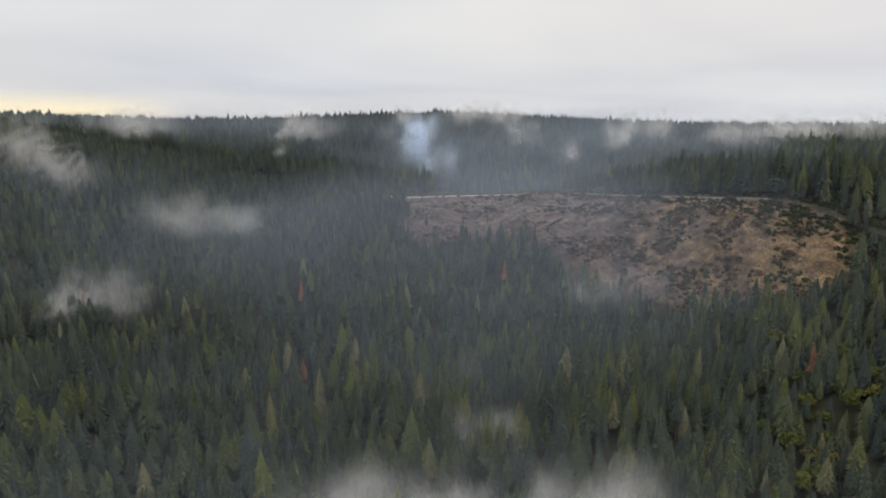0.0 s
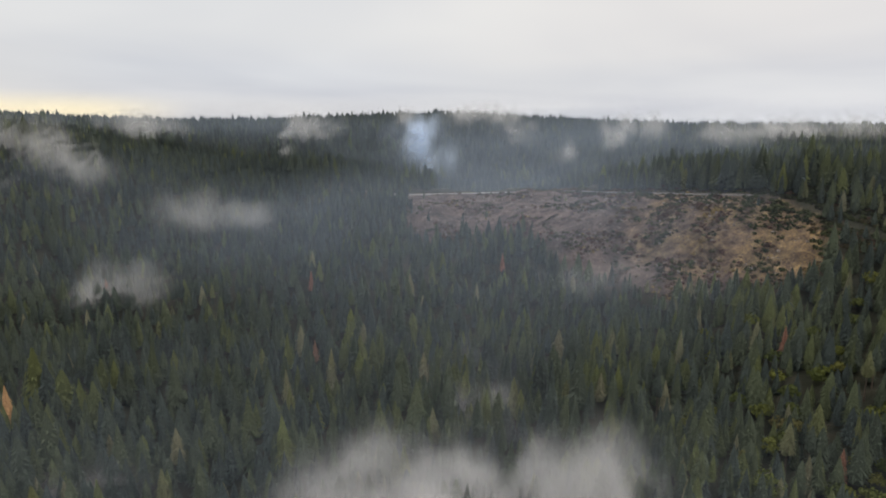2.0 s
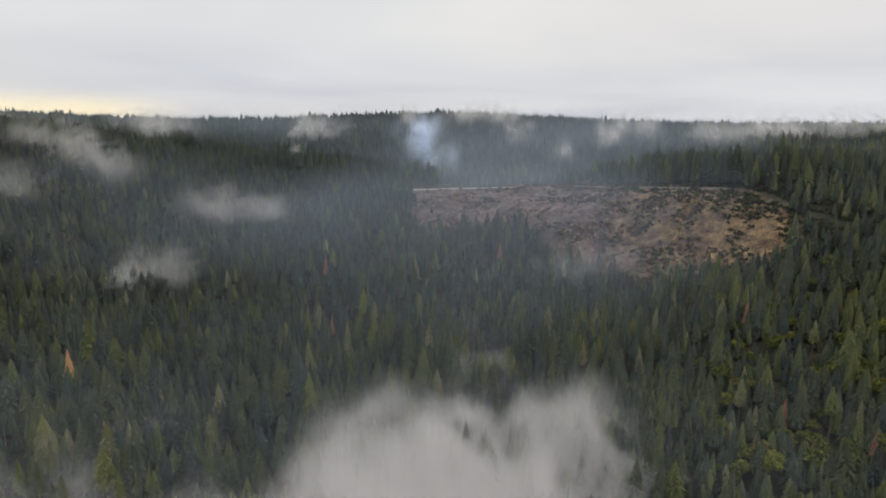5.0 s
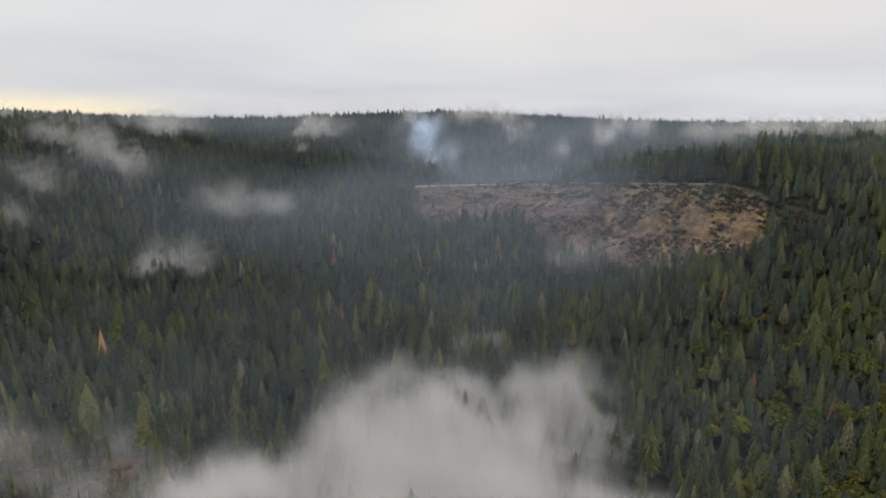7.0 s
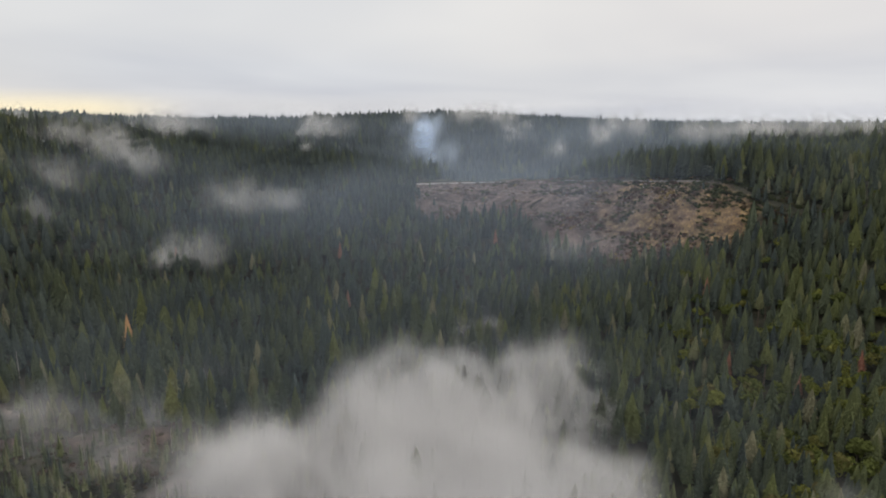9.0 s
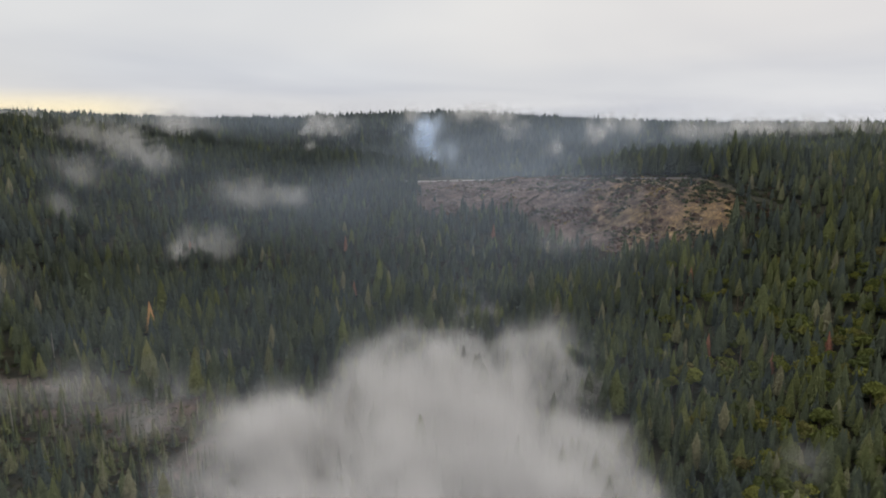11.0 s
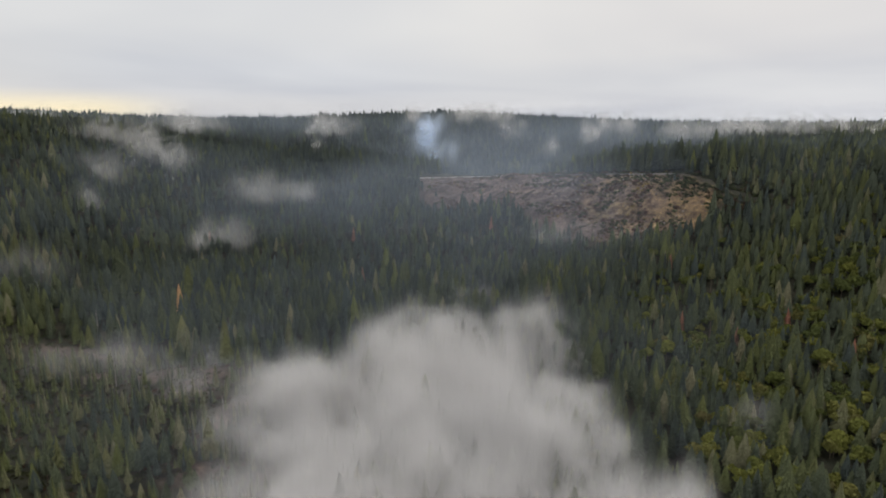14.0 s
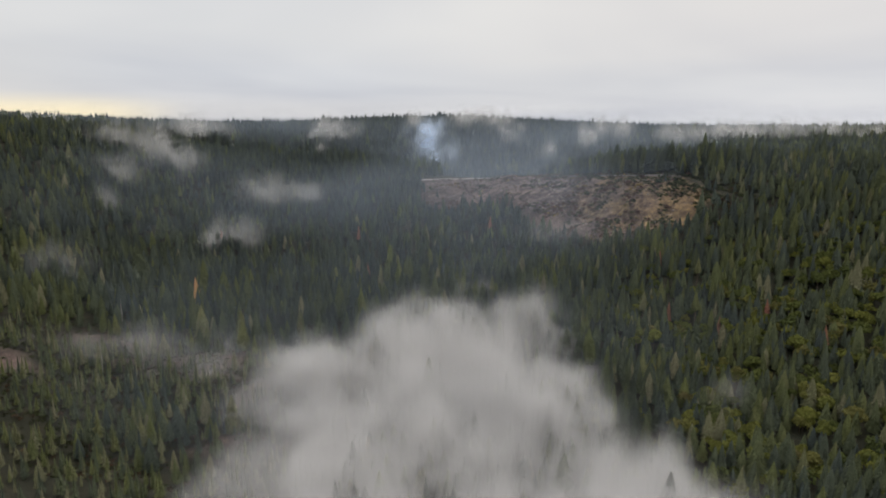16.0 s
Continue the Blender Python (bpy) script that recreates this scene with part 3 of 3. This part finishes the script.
def put(proto, used, x, y, scale, spin, label="", group=""):
    """The first use places the thing itself; later uses copy it."""
    z = float(land(x, y))
    m = pose(x, y, z, 0, 0, spin)
    if id(proto) in used:
        ob = copy_thing(proto, m)
    else:
        used.add(id(proto))
        ob = proto
        ob.matrix_basis = m
    ob.scale = (scale, scale, scale)
    return tagged(ob, label, "", group)


used = set()
GREEN = "tall dark green conifer standing in the dense wood"
prototypes = [conifer_thing(100 + k, 18, w, mat_needles_one, GREEN, b) for k, (w, b) in enumerate(((4.0, 0.08), (4.5, 0.1), (5.0, 0.08), (3.8, 0.14), (4.3, 0.16), (4.7, 0.06)))]
sparse = [conifer_thing(120 + k, 16, w, mat_needles_one, "thin young green conifer on the open bank", 0.2, 0.3, rings=5, sides=7, boughs=130) for k, w in enumerate((2.6, 3.0, 2.2))]
leafies = [broadleaf_thing(140 + k, 11, 4.4) for k in range(4)]


def plant_singles():
    x, y, r = planting(-180, 210, 15, 95, 5.9, 31)
    ok = single_zone(x, y) & (r.uniform(0, 1, len(x)) > 0.06)
    x, y = x[ok], y[ok]
    h = height_of(x, y, r)
    for k in range(len(x)):
        spin = float(r.uniform(0, 360))
        if x[k] > 0 and r.uniform() < 0.2:
            put(leafies[k % 4], used, x[k], y[k], float(r.uniform(0.85, 1.3)), spin)
        elif x[k] < 0 and (r.uniform() < 0.35 or y[k] > 62 or x[k] > -104):
            put(sparse[k % 3], used, x[k], y[k], h[k] / 16 * float(r.uniform(0.8, 1.25)), spin, group="young conifers of the bank")
        else:
            put(prototypes[k % 6], used, x[k], y[k], h[k] / 18, spin, group="conifers of the near slopes")


plant_singles()

RUSTY = "dead rust-red conifer among the green trees"
rusty = [conifer_thing(150 + k, 16, 3.2, mat_rust, RUSTY, 0.12, 0.15, "dead_conifer", 5, 7, 220) for k in range(3)]
for k, (x, y) in enumerate(DEAD_RED):
    put(rusty[k % 3], used, x, y, (15.5, 14, 16.5)[k % 3] / 16, 40 * k, RUSTY, "rust-red dead conifers")
orange = conifer_thing(160, 17, 3.2, mat_orange, "dying orange-brown conifer among the green trees", 0.12, 0.12, "dying_conifer", 5, 7, 150)
put(orange, used, *ORANGE[0], 1.42, 0)
pale = conifer_thing(165, 24, 4.2, mat_needles_one, "old pale green conifer rising above its neighbours", 0.1, 0.15, "old_conifer")
for k, (x, y) in enumerate(PALE_OLD):
    put(pale, used, x, y, (1.0, 0.92, 0.8, 0.84)[k], 70 * k)
for x, y, tall, turn in ((257, 411, 24, 30), (291, 379, 23, 200), (300, 372, 24, 120), (-19, 746, 24, 60), (-30, 741, 23, 140), (-6, 749, 22, 250), (10, 745, 22, 20), (16, 752, 24, 300), (-44, 738, 20, 80)):
    put(pale, used, x, y, tall / 24, turn)
STEMMED = "tall dark green conifer with a long bare trunk"
stemmed = [conifer_thing(180 + k, 23, w, mat_needles_one, STEMMED, b, name="long_stemmed_conifer") for k, (w, b) in enumerate(((3.6, 0.42), (3.1, 0.5)))]
for k, (x, y) in enumerate(LONG_STEMMED):
    put(stemmed[k % 2], used, x, y, (1.0, 0.9, 1.08)[k % 3], 53 * k, STEMMED, "long-stemmed conifers")
for k, (x, y) in enumerate(ROUND_LEAFY):
    put(leafies[k % 4], used, x, y, (1.15, 0.95, 1.3)[k % 3], 67 * k)
THIN = "thin dark conifer with short sparse branches on the bank edge"
thin_trees = [conifer_thing(190 + k, 12, w, mat_needles_one, THIN, 0.15, 0.3, "thin_conifer", 5, 5, 90) for k, w in enumerate((1.15, 1.4))]
for k, (x, y) in enumerate(((-87.6, 52), (-97, 51), (-91, 60), (-110, 72), (-116, 64), (-104, 84), (-128, 84), (-136, 92), (-145, 88), (-200, 96), (-186, 100), (-170, 96), (-158, 102), (-112, 148), (-122, 170), (-104, 168))):
    put(thin_trees[k % 2], used, x, y, (1.0, 1.25, 0.8, 1.1)[k % 4], 31 * k, THIN, "thin conifers of the bank edge")
snags = [snag_thing(170, 15), snag_thing(171, 12)]
for k, (x, y, h) in enumerate(((-180, 169, 13), (-214, 171, 15), (-107, 157, 14), (-112, 92, 12), (-128, 104, 13), (-100, 70, 11), (-150, 112, 15), (-172, 108, 14), (-118, 121, 11), (-95, 150, 12), (-190, 100, 16), (-12, 750, 18))):
    put(snags[k % 2], used, x, y, h / (15, 12)[k % 2], 47 * k)


# ---- brush and rock of the bare slope ----
def bush(rng, n):
    """A low bush of unit size: sprays of twigs over a flat dome."""
    vs, fs, k = [], [], 0
    for _ in range(n):
        d = rng.normal(0, 1, 3)
        d[2] = abs(d[2])
        d /= np.linalg.norm(d)
        p = d * rng.uniform(0.5, 1.0) * [1, 1, 0.8]
        s = np.cross(d, rng.normal(0, 1, 3))
        s /= np.linalg.norm(s)
        e = rng.uniform(0.22, 0.4)
        vs.append(np.array([p - s * e, p + np.cross(d, s) * e, p + s * e, p - np.cross(d, s) * e * 0.8 - d * 0.2])), fs.append(np.array([(0, 1, 2), (0, 2, 3)]) + k)
        k += 4
    return np.concatenate(vs), np.concatenate(fs)


def plant_brush():
    x, y, r = planting(-110, 270, 310, 640, 2.9, 41)
    b = bareness(x, y)
    dense = 0.10 + 1.1 * patchy(x, y, 50, 12) + 0.5 * patchy(x, y, 17, 14) + 0.45 * np.clip((x - 70) / 70, 0, 1)
    dense = np.where((road_near(x, y) < 17) & (x > 95), 0.7, dense)
    verge = (road_near(x, y) < 17) & (x > 95) & (x < 258)
    ok = ((b > 0.25) | verge) & (r.uniform(0, 1, len(x)) < dense) & (road_near(x, y) > 3.6)
    x, y = x[ok], y[ok]
    size = r.uniform(0.7, 2.2, len(x)) * np.where(r.uniform(0, 1, len(x)) < 0.1, 1.6, 1.0) * (1 + 0.25 * np.clip((x - 60) / 90, 0, 1))
    tint = np.clip(0.45 + 0.35 * patchy(x, y, 60, 13) + r.normal(0, 0.2, len(x)), 0, 1)
    v, f, t = scatter([bush(r, 22) for _ in range(5)], x, y, size, r.uniform(0, 6.3, len(x)), tint, 0.1)
    side = r.uniform(0, 1, len(x)) < np.clip((x - 185) / 30, 0, 0.8) * (y > 345)
    t = np.where(np.repeat(side[np.argsort(np.arange(len(x)) % 5, kind="stable")], len(v) // len(x)), 0.25, t)
    tagged(new("slope_brush", mesh_of("slope_brush", v, f, mat_brush, False, t)), "brown, red and olive brush scattered over the bare slope", "brush", kind="stuff")
    x, y, r = planting(206, 305, 325, 425, 3.3, 43)
    ok = (r.uniform(0, 1, len(x)) < np.clip((x - 200) / 25, 0, 0.85)) & (road_near(x, y) > 2.6) & ((x > 240) | ((road_near(x, y) < 16) & (x > 215)))
    x, y = x[ok], y[ok]
    v, f, t = scatter([bush(r, 26) for _ in range(5)], x, y, r.uniform(1.2, 3.6, len(x)), r.uniform(0, 6.3, len(x)), np.clip(0.5 + 0.35 * patchy(x, y, 30, 17) + r.normal(0, 0.18, len(x)), 0, 1), 0.2)
    tagged(new("verge_brush", mesh_of("verge_brush", v, f, mat_brush, False, t * 0.55)), "olive and brown shrubs beside the end of the road", "brush", kind="stuff")
    x, y, r = planting(-250, -48, 5, 150, 2.6, 42)
    ok = (r.uniform(0, 1, len(x)) < 0.8 - 0.6 * bareness(x, y))
    x, y = x[ok], y[ok]
    v, f, t = scatter([bush(r, 14) for _ in range(5)], x, y, r.uniform(0.6, 1.9, len(x)), r.uniform(0, 6.3, len(x)), np.clip(r.normal(0.3, 0.2, len(x)), 0, 0.95), 0.1)
    tagged(new("bank_brush", mesh_of("bank_brush", v, f, mat_brush, False, t)), "low brown and olive brush on the open bank", "brush", kind="stuff")


plant_brush()


def litter():
    """Pale stones and felled logs strewn over the bare slope."""
    x, y, r = planting(-90, 250, 320, 612, 5.5, 51)
    ok = (bareness(x, y) > 0.5) & (r.uniform(0, 1, len(x)) < 0.45 + 0.3 * patchy(x, y, 30, 15)) & (road_near(x, y) > 5)
    x, y = x[ok], y[ok]
    log = tube(np.array([[0, 0, 0], [0, 0, 1.0]]), np.array([0.05, 0.035]), 5)
    log = (log[0][:, [2, 0, 1]] + [0, 0, 0.05], log[1])
    stone = []
    for k in range(3):
        v, f = tube(np.array([[0, 0, -0.1], [0, 0, 0.12], [0.02, 0, 0.2]]), np.array([0.2, 0.22, 0.1]), 6)
        stone.append((v * r.uniform(0.7, 1.3, v.shape), f))
    v, f, t = scatter([log, *stone], x, y, r.uniform(1.5, 5.5, len(x)), r.uniform(0, 6.3, len(x)), r.uniform(0, 1, len(x)), 0.05)
    tagged(new("slope_litter", mesh_of("slope_litter", v, f, mat_rock)), "pale stones and felled logs strewn on the bare slope", "debris", kind="stuff")


litter()


# ---- mist, smoke and haze ----
LEAN = np.array([0.0, -0.64, 0.77])


def vapour(name, x, y, z, a, b, c, step, mat, label, category, turn=0.0):
    """A body of vapour: close-set leaning layers that fill an ellipsoid of half-axes a, b, c."""
    rot = Matrix.Rotation(radians(turn), 3, "Z")
    lean = np.array(rot.inverted() @ Vector(LEAN))
    n = lean * [a, b, c]
    span = np.linalg.norm(n)
    n = n / span
    u = np.cross(n, (1, 0, 0)) if abs(n[0]) < 0.8 else np.cross(n, (0, 1, 0))
    u /= np.linalg.norm(u)
    w = np.cross(n, u)
    count, sides = max(4, int(2 * span / step)), 20
    ang = np.arange(sides) * 2 * math.pi / sides
    vs, fs = [], []
    for k in range(count):
        d = -1 + (2 * k + 1) / count
        r = math.sqrt(1 - d * d)
        vs.append(n * d + r * (np.cos(ang)[:, None] * u + np.sin(ang)[:, None] * w))
        fs.append(np.arange(sides) + k * sides)
    ob = new(name, mesh_of(name, np.concatenate(vs), np.array(fs), mat))
    ob.matrix_basis = pose(x, y, z, 0, 0, turn) @ Matrix.Diagonal((a, b, c, 1))
    return tagged(ob, label, category, kind="stuff")


BED = ((-50, 205), (-30, 216), (0, 211), (30, 214), (63, 216), (92, 207), (98, 175), (89, 144), (80, 130), (88, 116), (105, 93), (98, 74), (100, 45), (118, 12), (134, -40), (148, -200),
       (-120, -200), (-112, -60), (-106, 0), (-100, 30), (-110, 55), (-128, 80), (-122, 104), (-104, 124), (-78, 144), (-68, 160), (-74, 178))
TAIL = ((-66, 150), (-72, 180), (-96, 178), (-118, 200), (-146, 196), (-160, 172), (-196, 152), (-238, 122), (-236, 96), (-205, 84), (-170, 100), (-140, 84), (-118, 70), (-100, 92), (-88, 126))
TONGUE = ((-4, 212), (-10, 250), (-12, 292), (8, 318), (36, 316), (34, 282), (44, 250), (48, 214))


def mist_sheets():
    """Mist lying in the valley: draped layers one above the other, thick where the bed is deep, thinning to its rim and top."""
    xs, ys = np.arange(-280, 200, 7.0), np.arange(-220, 340, 7.0)
    gx, gy = np.meshgrid(xs, ys)
    x, y = gx.ravel(), gy.ravel()
    floor = smooth_land(x, y)
    bed = np.clip((inside(BED, x, y) + 9 * patchy(x, y, 46, 61) + 20) / 60, 0, 1)
    tail = np.clip((inside(TAIL, x, y) + 7 * patchy(x, y, 38, 62) + 12) / 30, 0, 1)
    tongue = np.clip((inside(TONGUE, x, y) + 5 * patchy(x, y, 30, 63) + 10) / 26, 0, 1)
    patch = np.clip(1 - np.hypot((x + 124) / 34, (y - 186) / 22), 0, 1) ** 0.7
    deep = 4 + 41 * bed + np.maximum(np.maximum(15 * tail, 24 * tongue), 22 * patch) + 4 * patchy(x, y, 60, 64)
    full = np.maximum(bed * (1 - 0.25 * np.clip((y - 110) / 90, 0, 1)), np.maximum(np.maximum(0.66 * tail, 0.9 * patch), 0.6 * tongue))
    i = (np.arange(len(ys) - 1)[:, None] * len(xs) + np.arange(len(xs) - 1)).ravel()
    quads = np.stack([i, i + 1, i + len(xs) + 1, i + len(xs)], 1)
    for up in np.arange(2.0, 42.0, 3.0):
        thick = full * np.clip((deep - up) / 17, 0, 1)
        faces = quads[thick[quads].max(1) > 0.004]
        keep, index = np.unique(faces, return_inverse=True)
        me = mesh_of("mist_bank", np.stack([x, y, floor + up + 1.5 * patchy(x, y, 50, 70 + int(up))], 1)[keep], index.reshape(-1, 4), mat_bank, True)
        me.attributes.new("thick", "FLOAT", "POINT").data.foreach_set("value", thick[keep].astype(np.float32))
        tagged(new("mist_bank", me), "thick pale grey mist lying in the valley bottom", "mist", kind="stuff")


mist_sheets()
WISP = "thin pale mist drifting over the tree tops"
for x, y, z, a, b, c, turn in (
        (-204, 500, 90, 58, 44, 36, 0), (-160, 503, 84, 56, 40, 28, 0), (-198, 366, 60, 48, 34, 34, 0), (-216, 362, 52, 34, 28, 28, 0), (-318, 362, 94, 24, 30, 50, 0), (-316, 400, 120, 26, 50, 28, -20),
        (-350, 550, 138, 56, 60, 42, 25), (-308, 530, 122, 46, 50, 32, 0), (-400, 560, 150, 60, 60, 36, 0), (-480, 560, 142, 110, 60, 30, 0)):
    vapour("mist_wisp", x, y, z, a, b, c, 8, mat_wisp, WISP, "mist", turn)
FILM = "faint mist drifting between the trees"
for x, y, z, a, b, c, turn in (
        (111, 380, 60, 95, 50, 26, 0), (-280, 210, 66, 60, 60, 30, 0), (142, 70, 30, 26, 28, 18, 0)):
    vapour("mist_film", x, y, z, a, b, c, 9, mat_film, FILM, "mist", turn)
VEIL = "thin mist hanging before the wooded far hill"
for x, y, z, a, b, c in (
        (80, 1150, 176, 150, 90, 52), (-230, 1080, 158, 150, 90, 56), (330, 960, 154, 100, 70, 56), (250, 900, 138, 50, 50, 50), (560, 1000, 152, 200, 90, 46), (820, 960, 150, 300, 90, 46), (440, 930, 158, 70, 60, 56), (-60, 1150, 176, 90, 80, 50),
        (-480, 1000, 160, 160, 90, 52), (-800, 1000, 162, 300, 90, 56), (-196, 800, 126, 26, 30, 34), (180, 880, 120, 40, 40, 36), (700, 820, 146, 200, 60, 34), (400, 860, 148, 130, 70, 46), (620, 880, 154, 190, 70, 48), (300, 1020, 162, 120, 80, 54), (120, 1000, 150, 90, 60, 50)):
    vapour("mist_veil", x, y, z, a, b, c, 12, mat_veil, VEIL, "mist")
SMOKE = "blue wood smoke rising behind the road"
for x, y, z, a, b, c in ((-27, 790, 141, 56, 40, 50), (-17, 790, 113, 30, 28, 40), (12, 790, 116, 26, 24, 42), (-25, 790, 146, 34, 30, 38)):
    vapour("smoke_plume", x, y, z, a, b, c, 8, mat_smoke, SMOKE, "smoke")
HAZE = "faint blue-grey haze filling the valley"
for x, y, z, a, b, c, s, m in (
        (-70, 190, 20, 330, 210, 60, 75, mat_haze), (50, 470, 68, 320, 260, 80, 33, mat_haze), (-320, 430, 92, 280, 220, 62, 150, mat_haze), (320, 440, 108, 300, 150, 56, 80, mat_haze),
        (170, 850, 104, 400, 260, 80, 38, mat_far_haze), (330, 1150, 130, 1300, 280, 84, 55, mat_far_haze), (-650, 1150, 140, 620, 260, 84, 60, mat_far_haze)):
    vapour("haze", x, y, z, a, b, c, s, m, HAZE, "haze")
